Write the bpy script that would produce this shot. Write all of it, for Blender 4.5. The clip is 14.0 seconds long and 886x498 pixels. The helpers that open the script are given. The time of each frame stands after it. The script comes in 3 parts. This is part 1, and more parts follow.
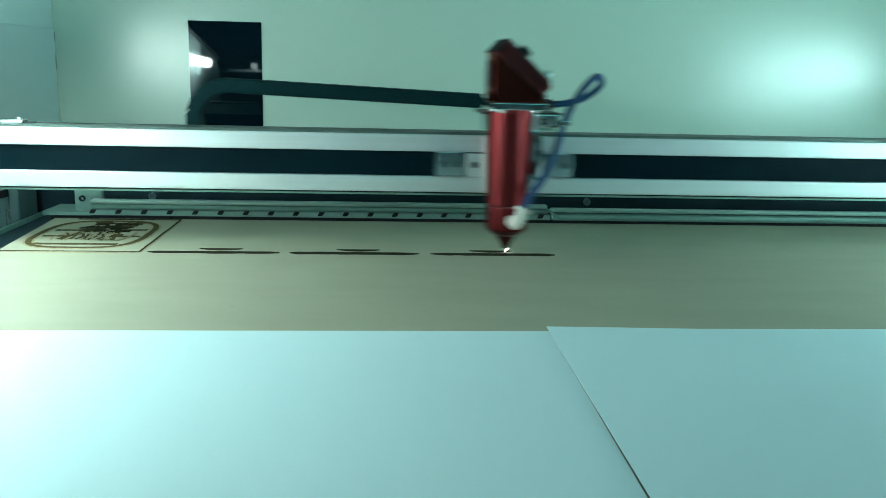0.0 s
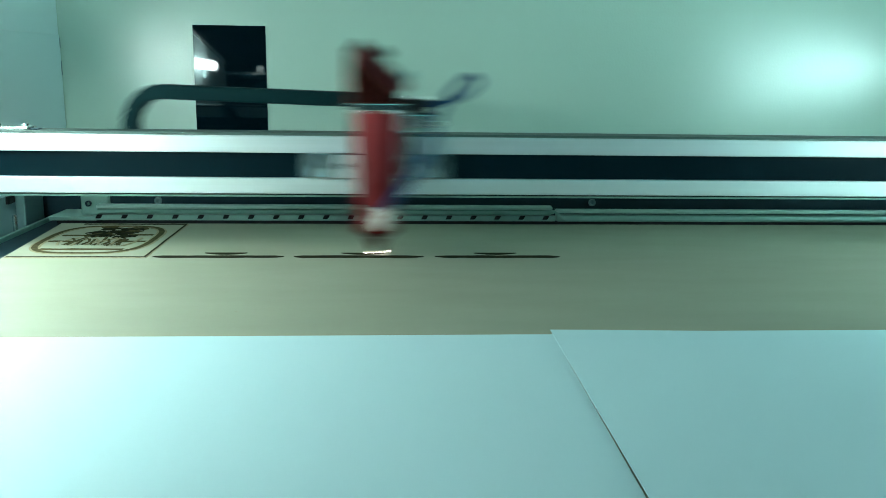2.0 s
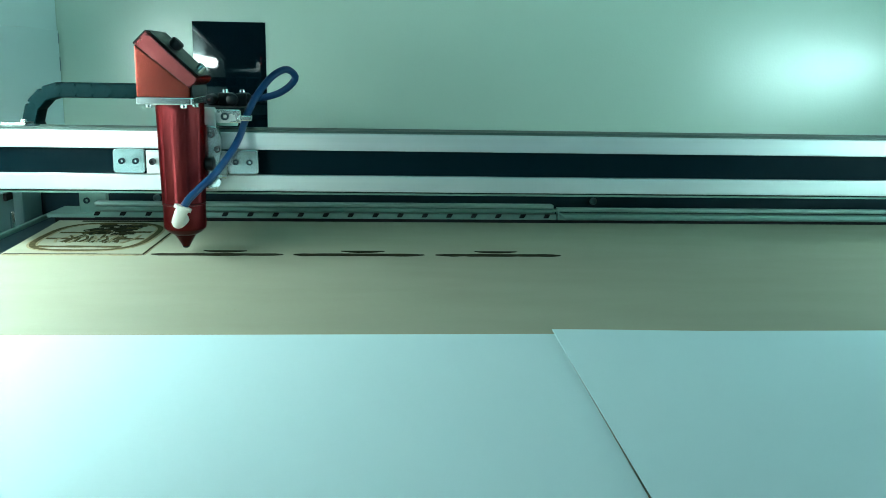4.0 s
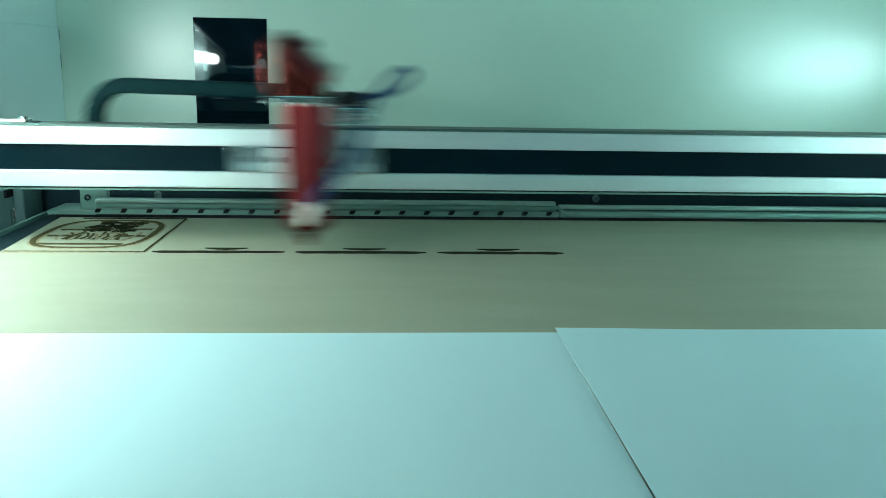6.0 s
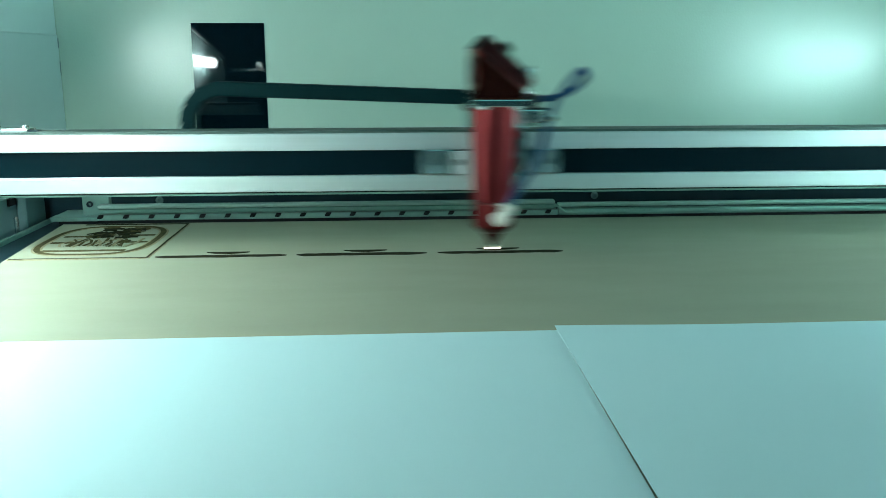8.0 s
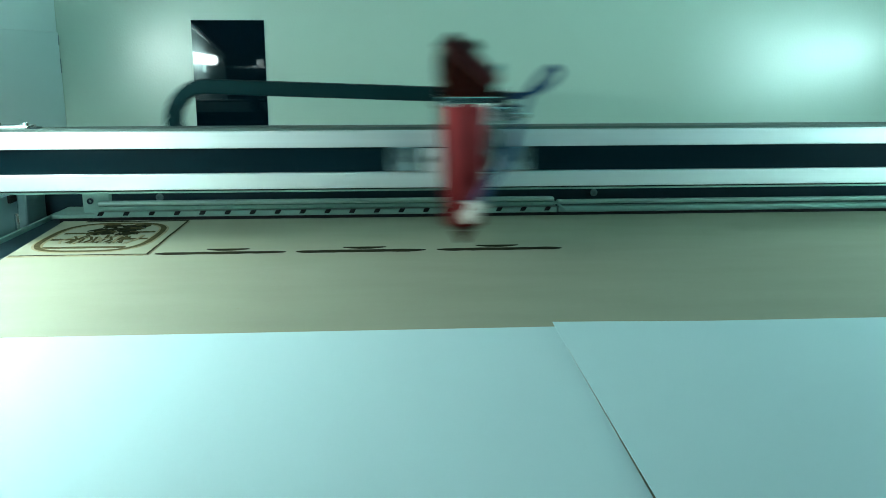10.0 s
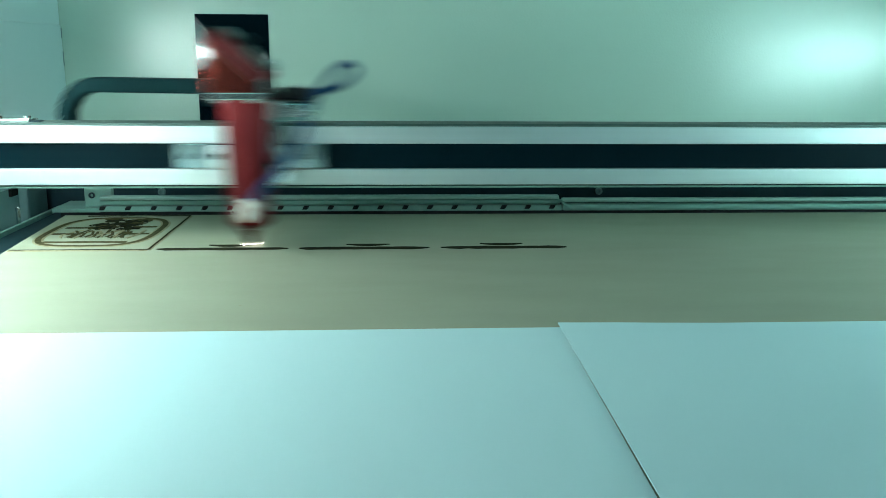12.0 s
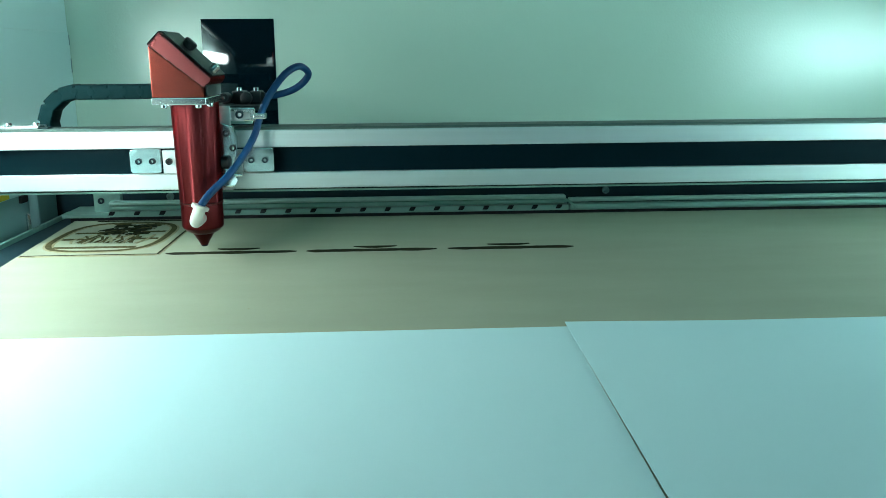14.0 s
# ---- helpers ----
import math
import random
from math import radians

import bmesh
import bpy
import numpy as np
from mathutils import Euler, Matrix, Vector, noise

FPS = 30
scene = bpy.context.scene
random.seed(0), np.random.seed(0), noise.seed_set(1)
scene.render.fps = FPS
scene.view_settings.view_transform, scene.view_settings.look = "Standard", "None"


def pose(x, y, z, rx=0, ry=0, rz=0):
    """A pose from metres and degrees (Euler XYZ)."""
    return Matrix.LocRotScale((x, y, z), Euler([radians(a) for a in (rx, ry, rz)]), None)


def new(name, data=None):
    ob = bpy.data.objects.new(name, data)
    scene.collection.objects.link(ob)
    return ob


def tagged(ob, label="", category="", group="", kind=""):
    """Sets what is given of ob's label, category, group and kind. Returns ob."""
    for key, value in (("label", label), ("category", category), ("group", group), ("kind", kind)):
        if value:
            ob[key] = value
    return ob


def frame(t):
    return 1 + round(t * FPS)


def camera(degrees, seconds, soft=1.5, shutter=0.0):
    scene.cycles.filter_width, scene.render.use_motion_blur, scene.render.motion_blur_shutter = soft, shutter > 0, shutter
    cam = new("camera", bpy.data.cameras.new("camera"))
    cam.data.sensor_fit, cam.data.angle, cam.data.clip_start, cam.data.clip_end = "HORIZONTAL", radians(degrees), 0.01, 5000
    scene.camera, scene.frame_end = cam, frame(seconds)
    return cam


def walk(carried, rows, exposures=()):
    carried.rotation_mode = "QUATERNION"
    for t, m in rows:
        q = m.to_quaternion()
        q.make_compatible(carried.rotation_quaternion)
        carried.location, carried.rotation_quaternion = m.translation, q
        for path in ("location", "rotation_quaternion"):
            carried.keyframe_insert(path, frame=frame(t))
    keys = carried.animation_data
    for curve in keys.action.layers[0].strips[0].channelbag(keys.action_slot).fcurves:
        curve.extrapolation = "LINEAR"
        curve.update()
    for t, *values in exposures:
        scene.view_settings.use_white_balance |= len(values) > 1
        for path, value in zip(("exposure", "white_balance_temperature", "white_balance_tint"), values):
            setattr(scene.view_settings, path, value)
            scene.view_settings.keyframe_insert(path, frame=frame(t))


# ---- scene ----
cam = camera(55.0, 14.0, soft=0.9, shutter=0.75)

PATH = [
    (0, pose(-0.0048, -0.6735, 0.1457, 78.160, -1.375, -4.122)),
    (0.5, pose(-0.0033, -0.6738, 0.1469, 78.061, -1.358, -3.619)),
    (1, pose(-0.0028, -0.6742, 0.1483, 78.014, -1.243, -3.864)),
    (1.5, pose(-0.0023, -0.6718, 0.1477, 78.127, -0.808, -3.933)),
    (2, pose(-0.0016, -0.6730, 0.1481, 78.126, -0.816, -3.660)),
    (2.5, pose(-0.0025, -0.6654, 0.1478, 77.976, -0.875, -3.571)),
    (3, pose(-0.0018, -0.6656, 0.1471, 78.016, -0.913, -3.726)),
    (5.5, pose(-0.0031, -0.6720, 0.1472, 77.999, -1.141, -3.519)),
    (6, pose(-0.0028, -0.6651, 0.1472, 77.789, -1.036, -3.577)),
    (6.5, pose(-0.0026, -0.6707, 0.1484, 77.732, -0.813, -3.389)),
    (7, pose(-0.0009, -0.6716, 0.1493, 77.783, -0.220, -3.397)),
    (7.5, pose(-0.0019, -0.6702, 0.1502, 77.700, 0.081, -3.693)),
    (10, pose(-0.0001, -0.6723, 0.1501, 77.467, 0.073, -3.603)),
    (10.5, pose(-0.0011, -0.6623, 0.1494, 77.382, -0.182, -3.725)),
    (11, pose(-0.0003, -0.6669, 0.1491, 77.474, -0.088, -3.527)),
    (11.5, pose(-0.0010, -0.6660, 0.1491, 77.382, -0.137, -3.481)),
    (12, pose(-0.0013, -0.6662, 0.1503, 77.202, -0.407, -3.363)),
    (12.5, pose(-0.0011, -0.6679, 0.1501, 77.222, -0.281, -3.267)),
    (13, pose(-0.0010, -0.6689, 0.1511, 77.089, -0.211, -3.027)),
    (13.5, pose(0.0006, -0.6678, 0.1511, 77.243, 0.397, -2.836)),
    (14, pose(0.0001, -0.6684, 0.1507, 77.270, 0.423, -2.928)),
]
walk(cam, PATH)
scene.view_settings.exposure = 0.0

# ---- light: two LED tubes along the side housings, an added unseen fill pane behind the camera ----
TUBE_LIGHT = (0.79, 1.0, 0.98)
COOL_TUBE_LIGHT = (0.60, 1.0, 1.01)
TUBE_STRENGTH = 62.0
FILL_PANE_LIGHT = (0.07, 1.0, 1.06)
FILL_PANE_STRENGTH = 0.74
world = bpy.data.worlds.new("workshop")
scene.world = world
world.use_nodes = True
world.node_tree.nodes["Background"].inputs[0].default_value = (0.35, 0.62, 0.60, 1)
world.node_tree.nodes["Background"].inputs[1].default_value = 0.02


# ---- materials ----
def material(name, colour, rough=0.5, metal=0.0, second=None, scale=30.0, bump=0.0, bump_scale=300.0,
             stretch=(1, 1, 1), rough_var=0.08, coat=0.0, emission=0.0, amount=0.5, spec=0.5, glow=TUBE_LIGHT, edge=None):
    m = bpy.data.materials.new(name)
    m.use_nodes = True
    nt = m.node_tree
    bsdf = nt.nodes["Principled BSDF"]
    bsdf.inputs["Metallic"].default_value = metal
    bsdf.inputs["Coat Weight"].default_value = coat
    bsdf.inputs["Specular IOR Level"].default_value = spec
    if edge:
        bsdf.inputs["Specular Tint"].default_value = (*edge, 1)
    tex = nt.nodes.new("ShaderNodeTexCoord")
    mapping = nt.nodes.new("ShaderNodeMapping")
    mapping.inputs["Scale"].default_value = stretch
    nt.links.new(tex.outputs["Object"], mapping.inputs["Vector"])
    big = nt.nodes.new("ShaderNodeTexNoise")
    big.inputs["Scale"].default_value = scale
    big.inputs["Detail"].default_value = 6
    nt.links.new(mapping.outputs[0], big.inputs["Vector"])
    mix = nt.nodes.new("ShaderNodeMix")
    mix.data_type = "RGBA"
    mix.inputs[6].default_value = (*colour, 1)
    second = second or tuple(c * 0.8 for c in colour)
    mix.inputs[7].default_value = (*second, 1)
    ramp = nt.nodes.new("ShaderNodeMapRange")
    ramp.interpolation_type = "SMOOTHSTEP"
    ramp.inputs[1].default_value, ramp.inputs[2].default_value = 0.25, 0.75
    ramp.inputs[3].default_value, ramp.inputs[4].default_value = 0.0, amount
    nt.links.new(big.outputs[0], ramp.inputs[0])
    nt.links.new(ramp.outputs[0], mix.inputs[0])
    nt.links.new(mix.outputs[2], bsdf.inputs["Base Color"])
    rr = nt.nodes.new("ShaderNodeMapRange")
    rr.inputs[3].default_value, rr.inputs[4].default_value = max(0.02, rough - rough_var), rough + rough_var
    nt.links.new(big.outputs[0], rr.inputs[0])
    nt.links.new(rr.outputs[0], bsdf.inputs["Roughness"])
    if bump:
        fine = nt.nodes.new("ShaderNodeTexNoise")
        fine.inputs["Scale"].default_value = bump_scale
        fine.inputs["Detail"].default_value = 3
        nt.links.new(mapping.outputs[0], fine.inputs["Vector"])
        b = nt.nodes.new("ShaderNodeBump")
        b.inputs["Strength"].default_value = bump
        b.inputs["Distance"].default_value = 0.001
        nt.links.new(fine.outputs[0], b.inputs["Height"])
        nt.links.new(b.outputs[0], bsdf.inputs["Normal"])
    if emission:
        bsdf.inputs["Emission Color"].default_value = (*glow, 1)
        bsdf.inputs["Emission Strength"].default_value = emission
    return m


PAINT = material("powder_coat", (0.51, 0.68, 0.575), 0.25, scale=60, amount=0.0, bump=0.19, bump_scale=420, spec=0.78, rough_var=0.0)
SIDE_PAINT = material("side_powder_coat", (0.68, 0.88, 0.87), 0.36, scale=60, amount=0.0, rough_var=0.0, bump=0.12, bump_scale=620)
LOWER_PAINT = material("grey_blue_paint", (0.27, 0.45, 0.47), 0.45, scale=40, amount=0.3, bump=0.08, bump_scale=620)
PLYWOOD = material("plywood", (0.355, 0.368, 0.275), 0.55, second=(0.308, 0.316, 0.228), scale=14, stretch=(0.6, 2.2, 1), bump=0.12, bump_scale=500, amount=0.45, spec=0.12)
CHAR = material("charred_wood", (0.011, 0.012, 0.007), 0.9, spec=0.05, second=(0.036, 0.031, 0.014), scale=300, amount=0.9)
ENGRAVED = material("engraved_wood", (0.055, 0.047, 0.020), 0.9, spec=0.05, second=(0.115, 0.095, 0.042), scale=260, amount=0.9)
SINGE = material("singed_wood", (0.19, 0.155, 0.075), 0.75, second=(0.40, 0.34, 0.21), scale=220, amount=0.9)
PAPER = material("paper", (0.645, 0.87, 0.90), 0.6, spec=0.2, second=(0.605, 0.83, 0.86), scale=6, bump=0.04, bump_scale=900)
ALUMINIUM = material("brushed_aluminium", (0.74, 0.77, 0.77), 0.40, 0.75, second=(0.66, 0.69, 0.69), scale=60, stretch=(0.05, 4, 4), bump=0.05, bump_scale=700)
# darkened so the colour carries the gantry's shade over the rear rail
SHADED_ALUMINIUM = material("shaded_aluminium", (0.25, 0.44, 0.39), 0.5, 0.4, scale=60, stretch=(0.1, 3, 3))
# paler copy of the rail metal, a painted highlight for the upper lips
LIT_LIP_ALUMINIUM = material("lit_lip_aluminium", (0.46, 0.64, 0.60), 0.38, 0.5, scale=60, stretch=(0.1, 3, 3))
SILVER = material("plain_steel", (0.70, 0.72, 0.71), 0.26, 1.0, scale=80)
PLATE = material("bead_blasted_plate", (0.57, 0.64, 0.63), 0.20, 1.0, scale=90)
CHROME = material("bright_steel", (0.85, 0.86, 0.86), 0.16, 1.0, scale=100)
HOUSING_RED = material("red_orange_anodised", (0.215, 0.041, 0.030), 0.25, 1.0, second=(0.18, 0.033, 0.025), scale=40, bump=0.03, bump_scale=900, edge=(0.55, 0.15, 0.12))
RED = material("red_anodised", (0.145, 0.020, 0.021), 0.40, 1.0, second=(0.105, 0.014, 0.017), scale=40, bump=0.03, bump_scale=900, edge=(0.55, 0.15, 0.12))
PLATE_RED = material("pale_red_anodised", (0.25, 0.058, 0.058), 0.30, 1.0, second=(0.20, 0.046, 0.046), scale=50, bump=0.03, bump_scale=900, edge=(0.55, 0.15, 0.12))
DARK_RED = material("dark_red_anodised", (0.10, 0.017, 0.015), 0.32, 0.9, scale=60)
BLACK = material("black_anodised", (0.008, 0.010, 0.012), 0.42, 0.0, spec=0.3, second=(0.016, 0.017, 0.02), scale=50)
BELT = material("black_channel", (0.001, 0.009, 0.013), 0.38, 0.0, spec=0.05, second=(0.002, 0.012, 0.017), scale=20, stretch=(0.1, 1, 1))
CHAIN = material("chain_plastic", (0.002, 0.017, 0.019), 0.55, spec=0.04, second=(0.004, 0.022, 0.025), scale=60)
STEEL_DARK = material("dark_frame", (0.012, 0.034, 0.045), 0.5, 0.0, spec=0.15, second=(0.020, 0.045, 0.058), scale=30)
GLASS_BLACK = material("black_acrylic", (0.001, 0.008, 0.013), 0.03, rough_var=0.01, scale=5)
HOSE = material("blue_hose", (0.004, 0.040, 0.115), 0.42, second=(0.006, 0.050, 0.15), scale=90, spec=0.3)
WHITE_PLASTIC = material("white_plastic", (0.64, 0.61, 0.55), 0.4, scale=80, second=(0.52, 0.49, 0.43))
YELLOW = material("yellow_label", (0.75, 0.60, 0.03), 0.5)
HOLE = material("screw_hole", (0.012, 0.015, 0.015), 0.7, spec=0.1)
TUBE = material("led_tube", (0.9, 0.9, 0.9), 0.4, emission=TUBE_STRENGTH)
OLD_TUBE = material("aged_led_tube", (0.9, 0.9, 0.85), 0.4, emission=TUBE_STRENGTH * 1.24, glow=COOL_TUBE_LIGHT)
# glow of the added pane that brightens the scene from behind the camera
FILL_GLOW = material("fill_glow", (0.8, 0.8, 0.8), 0.5, emission=FILL_PANE_STRENGTH, glow=FILL_PANE_LIGHT)
POST = material("grey_steel", (0.15, 0.27, 0.28), 0.5, 0.2, scale=30)
ROOM_PAINT = material("workshop_paint", (0.20, 0.22, 0.21), 0.8, scale=2)
TOP_COVER = material("grey_cover", (0.06, 0.10, 0.088), 0.5, 0.2, scale=60, stretch=(0.1, 3, 3))
SPARK = material("laser_glow", (1, 1, 1), 0.5)
_s = SPARK.node_tree.nodes["Principled BSDF"]
_s.inputs["Emission Color"].default_value = (1.0, 0.74, 0.68, 1)
_s.inputs["Emission Strength"].default_value = 55.0


# ---- mesh helpers ----
def box(bm, x0, x1, y0, y1, z0, z1):
    vs = [bm.verts.new((x, y, z)) for x in (x0, x1) for y in (y0, y1) for z in (z0, z1)]
    for f in ((0, 1, 3, 2), (4, 6, 7, 5), (0, 4, 5, 1), (2, 3, 7, 6), (0, 2, 6, 4), (1, 5, 7, 3)):
        bm.faces.new([vs[i] for i in f])
    return bm


def boxes(*dims):
    bm = bmesh.new()
    for d in dims:
        box(bm, *d)
    return bm


def soften(bm, width, segments=2):
    bmesh.ops.bevel(bm, geom=bm.edges[:], offset=width, segments=segments, affect="EDGES", profile=0.6)
    return bm


def rounded(x0, x1, y0, y1, z0, z1, r=0.001, segments=2):
    return soften(boxes((x0, x1, y0, y1, z0, z1)), r, segments)


def lathe(profile, centre=(0, 0, 0), n=40, axis="z"):
    """A turned body: profile is rows of (radius, height) along the axis."""
    bm = bmesh.new()
    rings = []
    for r, h in profile:
        ring = []
        for i in range(n):
            a = 2 * math.pi * i / n
            u, v = r * math.cos(a), r * math.sin(a)
            p = {"z": (u, v, h), "y": (u, h, v), "x": (h, u, v)}[axis]
            ring.append(bm.verts.new(Vector(p) + Vector(centre)))
        rings.append(ring)
    for a, b in zip(rings, rings[1:]):
        for i in range(n):
            bm.faces.new((a[i], a[(i + 1) % n], b[(i + 1) % n], b[i]))
    bm.faces.new(rings[0][::-1])
    bm.faces.new(rings[-1])
    bmesh.ops.recalc_face_normals(bm, faces=bm.faces[:])
    return bm


def prism(outline, y0, y1):
    """An outline in x, z pushed from y0 to y1."""
    bm = bmesh.new()
    a = [bm.verts.new((x, y0, z)) for x, z in outline]
    b = [bm.verts.new((x, y1, z)) for x, z in outline]
    n = len(a)
    bm.faces.new(a)
    bm.faces.new(b[::-1])
    for i in range(n):
        bm.faces.new((a[i], b[i], b[(i + 1) % n], a[(i + 1) % n]))
    bmesh.ops.recalc_face_normals(bm, faces=bm.faces[:])
    return bm


def slab(outline, z0, z1):
    """An outline in x, y pushed from z0 to z1."""
    bm = bmesh.new()
    a = [bm.verts.new((x, y, z0)) for x, y in outline]
    b = [bm.verts.new((x, y, z1)) for x, y in outline]
    n = len(a)
    bm.faces.new(a[::-1])
    bm.faces.new(b)
    for i in range(n):
        bm.faces.new((a[i], a[(i + 1) % n], b[(i + 1) % n], b[i]))
    bmesh.ops.recalc_face_normals(bm, faces=bm.faces[:])
    return bm


def rounded_plate(x0, x1, z0, z1, y0, y1, r, edge=0.0006):
    """An upright plate with round corners."""
    corners = ((x1 - r, z1 - r, 0), (x0 + r, z1 - r, 90), (x0 + r, z0 + r, 180), (x1 - r, z0 + r, 270))
    outline = [(cx + r * math.cos(radians(a + k * 22.5)), cz + r * math.sin(radians(a + k * 22.5))) for cx, cz, a in corners for k in range(5)]
    bm = prism(outline, y0, y1)
    rim = [e for e in bm.edges if abs(e.verts[0].co.y - y0) < 1e-6 and abs(e.verts[1].co.y - y0) < 1e-6]
    bmesh.ops.bevel(bm, geom=rim, offset=edge, segments=2, affect="EDGES", profile=0.6)
    return bm


def pipe(points, radius, n=14, per=8):
    """A round hose along a smooth curve through the points."""
    pts = [Vector(p) for p in points]
    line = []
    for i in range(len(pts) - 1):
        p0, p1, p2, p3 = pts[max(i - 1, 0)], pts[i], pts[i + 1], pts[min(i + 2, len(pts) - 1)]
        for k in range(per):
            t = k / per
            line.append(0.5 * (2 * p1 + (p2 - p0) * t + (2 * p0 - 5 * p1 + 4 * p2 - p3) * t * t + (3 * p1 - p0 - 3 * p2 + p3) * t ** 3))
    line.append(pts[-1])
    bm = bmesh.new()
    rings, side = [], Vector((0, 1, 0))
    for i, p in enumerate(line):
        along = (line[min(i + 1, len(line) - 1)] - line[max(i - 1, 0)]).normalized()
        side = (side - along * side.dot(along)).normalized()
        other = along.cross(side)
        rings.append([bm.verts.new(p + radius * (math.cos(2 * math.pi * j / n) * side + math.sin(2 * math.pi * j / n) * other)) for j in range(n)])
    for a, b in zip(rings, rings[1:]):
        for j in range(n):
            bm.faces.new((a[j], a[(j + 1) % n], b[(j + 1) % n], b[j]))
    bm.faces.new(rings[0][::-1])
    bm.faces.new(rings[-1])
    bmesh.ops.recalc_face_normals(bm, faces=bm.faces[:])
    return bm


def mesh_of(name, bm, mat, smooth=False):
    me = bpy.data.meshes.new(name)
    bm.normal_update()
    bm.to_mesh(me)
    bm.free()
    me.materials.append(mat)
    if smooth:
        me.polygons.foreach_set("use_smooth", [True] * len(me.polygons))
        me.set_sharp_from_angle(angle=radians(35))
    return me


def part(name, bm, mat, parent=None, label="", smooth=False):
    ob = new(name, mesh_of(name, bm, mat, smooth))
    ob.parent = parent
    return tagged(ob, label)


def thing(name, label, category, kind="", group="", at=None):
    ob = new(name)
    ob.empty_display_size = 0.02
    if at:
        ob.location = at
    return tagged(ob, label, category, group, kind)


def screw(parent, x, y, z, r=0.0028, axis="y", mat=SILVER, name="screw"):
    """A cap screw whose head stands out towards -y (or up, axis z)."""
    if axis == "y":
        bm = lathe([(r * 0.45, 0.0002), (r * 0.5, -0.0004), (r * 0.6, -0.0022), (r * 0.95, -0.0022), (r, -0.0016), (r, 0.001)], (x, y, z), 14, "y")
    else:
        bm = lathe([(r, -0.001), (r, 0.0016), (r * 0.9, 0.0022), (r * 0.6, 0.0022), (r * 0.5, 0.0006), (r * 0.3, 0.0004)], (x, y, z), 14, "z")
    return part(name, bm, mat, parent, smooth=True)


# ---- the machine: walls, floor ----
BACK = 0.30
LEFT = -0.355
RIGHT = 0.722


def build_walls():
    wall = part("wall_north", boxes((-1.2, 1.4, BACK, BACK + 0.02, 0.035, 0.62)), PAINT)
    tagged(wall, "pale powder-coated steel rear wall of the machine", "wall", kind="structure")
    for name, inner, side in (("wall_west", LEFT, -1), ("wall_east", RIGHT, 1)):
        flare = side * 0.0175
        panel = slab(((inner, BACK - 0.001), (inner + flare, 0.142), (inner + flare + side * 0.02, 0.142), (inner + side * 0.02, BACK - 0.001)), 0.0505, 0.1800)
        side_wall = part(name, soften(panel, 0.0015), SIDE_PAINT)
        xs = sorted((inner, inner + side * 0.040))
        part("lower_panel", rounded(*xs, 0.066, BACK - 0.001, -0.10, 0.0500, 0.0015), LOWER_PAINT, side_wall)
        tagged(side_wall, "pale powder-coated side panel of the machine", "wall", kind="structure")
        xs = sorted((inner, inner + side * 0.30))
        profile = ((0.0655, -0.10), (0.0655, 0.134), (-0.20, 0.134), (-0.245, 0.205), (-0.33, 0.212), (-0.60, 0.166), (-0.635, 0.157),
                   (-0.660, 0.130), (-0.665, 0.100), (-0.665, -0.10))
        sill = bmesh.new()
        ends = [[sill.verts.new((x, y, z)) for y, z in profile] for x in xs]
        sill.faces.new(ends[0])
        sill.faces.new(ends[1][::-1])
        for k in range(len(profile)):
            n = (k + 1) % len(profile)
            sill.faces.new((ends[0][k], ends[1][k], ends[1][n], ends[0][n]))
        bmesh.ops.recalc_face_normals(sill, faces=sill.faces[:])
        trim = bmesh.new()
        a, b = sorted((inner - side * 0.0050, inner + side * 0.006))
        for (ya, za), (yb, zb) in zip(profile[3:6], profile[4:7]):
            ring = [[trim.verts.new((x, y, z + h)) for x in (a, b) for h in (-0.001, 0.0035)] for y, z in ((ya, za), (yb, zb))]
            for k, n in ((0, 1), (1, 3), (3, 2), (2, 0)):
                trim.faces.new((ring[0][k], ring[0][n], ring[1][n], ring[1][k]))
            for q in ring:
                trim.faces.new((q[0], q[1], q[3], q[2]))
        bmesh.ops.recalc_face_normals(trim, faces=trim.faces[:])
        part("sill_trim", trim, ALUMINIUM, side_wall, "bright steel trim along the sloping edge")
        rear = inner + side * 0.0015
        upper = slab(((rear, BACK - 0.001), (rear + flare, 0.142), (rear + flare, 0.085), (rear + flare + side * 0.02, 0.085), (rear + side * 0.02, BACK - 0.001)), 0.1801, 0.34)
        part("upper_panel", upper, SIDE_PAINT, side_wall)
        part("sill", soften(sill, 0.0015), SIDE_PAINT, side_wall, "pale side housing sloping down to the front")
        a, b = sorted((inner + side * 0.002, inner - side * 0.0004))
        for z0, z1 in ((0.166, 0.1765), (0.137, 0.152)):
            part("seam_gap", boxes((a, b, BACK - 0.0028, BACK - 0.0018, z0, z1)), POST, side_wall)
    base = part("floor", boxes((-1.2, 1.4, -0.71, BACK + 0.3, -0.14, -0.10)), STEEL_DARK)
    tagged(base, "dark steel floor under the cutting bed", "floor", kind="structure")
    front = part("front_panel", boxes((LEFT - 0.30, RIGHT + 0.30, -0.705, -0.698, -0.10, 0.132)), STEEL_DARK)
    tagged(front, "dark front panel of the machine with a bright edge", "panel", kind="structure")
    part("edge_rail", rounded(LEFT - 0.30, RIGHT + 0.30, -0.706, -0.692, 0.132, 0.138, 0.001), SILVER, front)
    for x in (-0.285, 0.52):
        part("hinge", rounded(x - 0.008, x + 0.008, -0.700, -0.692, 0.138, 0.152, 0.001), SILVER, front)
    beam = part("rear_beam", boxes((LEFT + 0.002, RIGHT - 0.002, 0.205, 0.245, -0.06, 0.034)), STEEL_DARK)
    tagged(beam, "black painted steel cross beam under the rear wall", "beam", kind="structure")
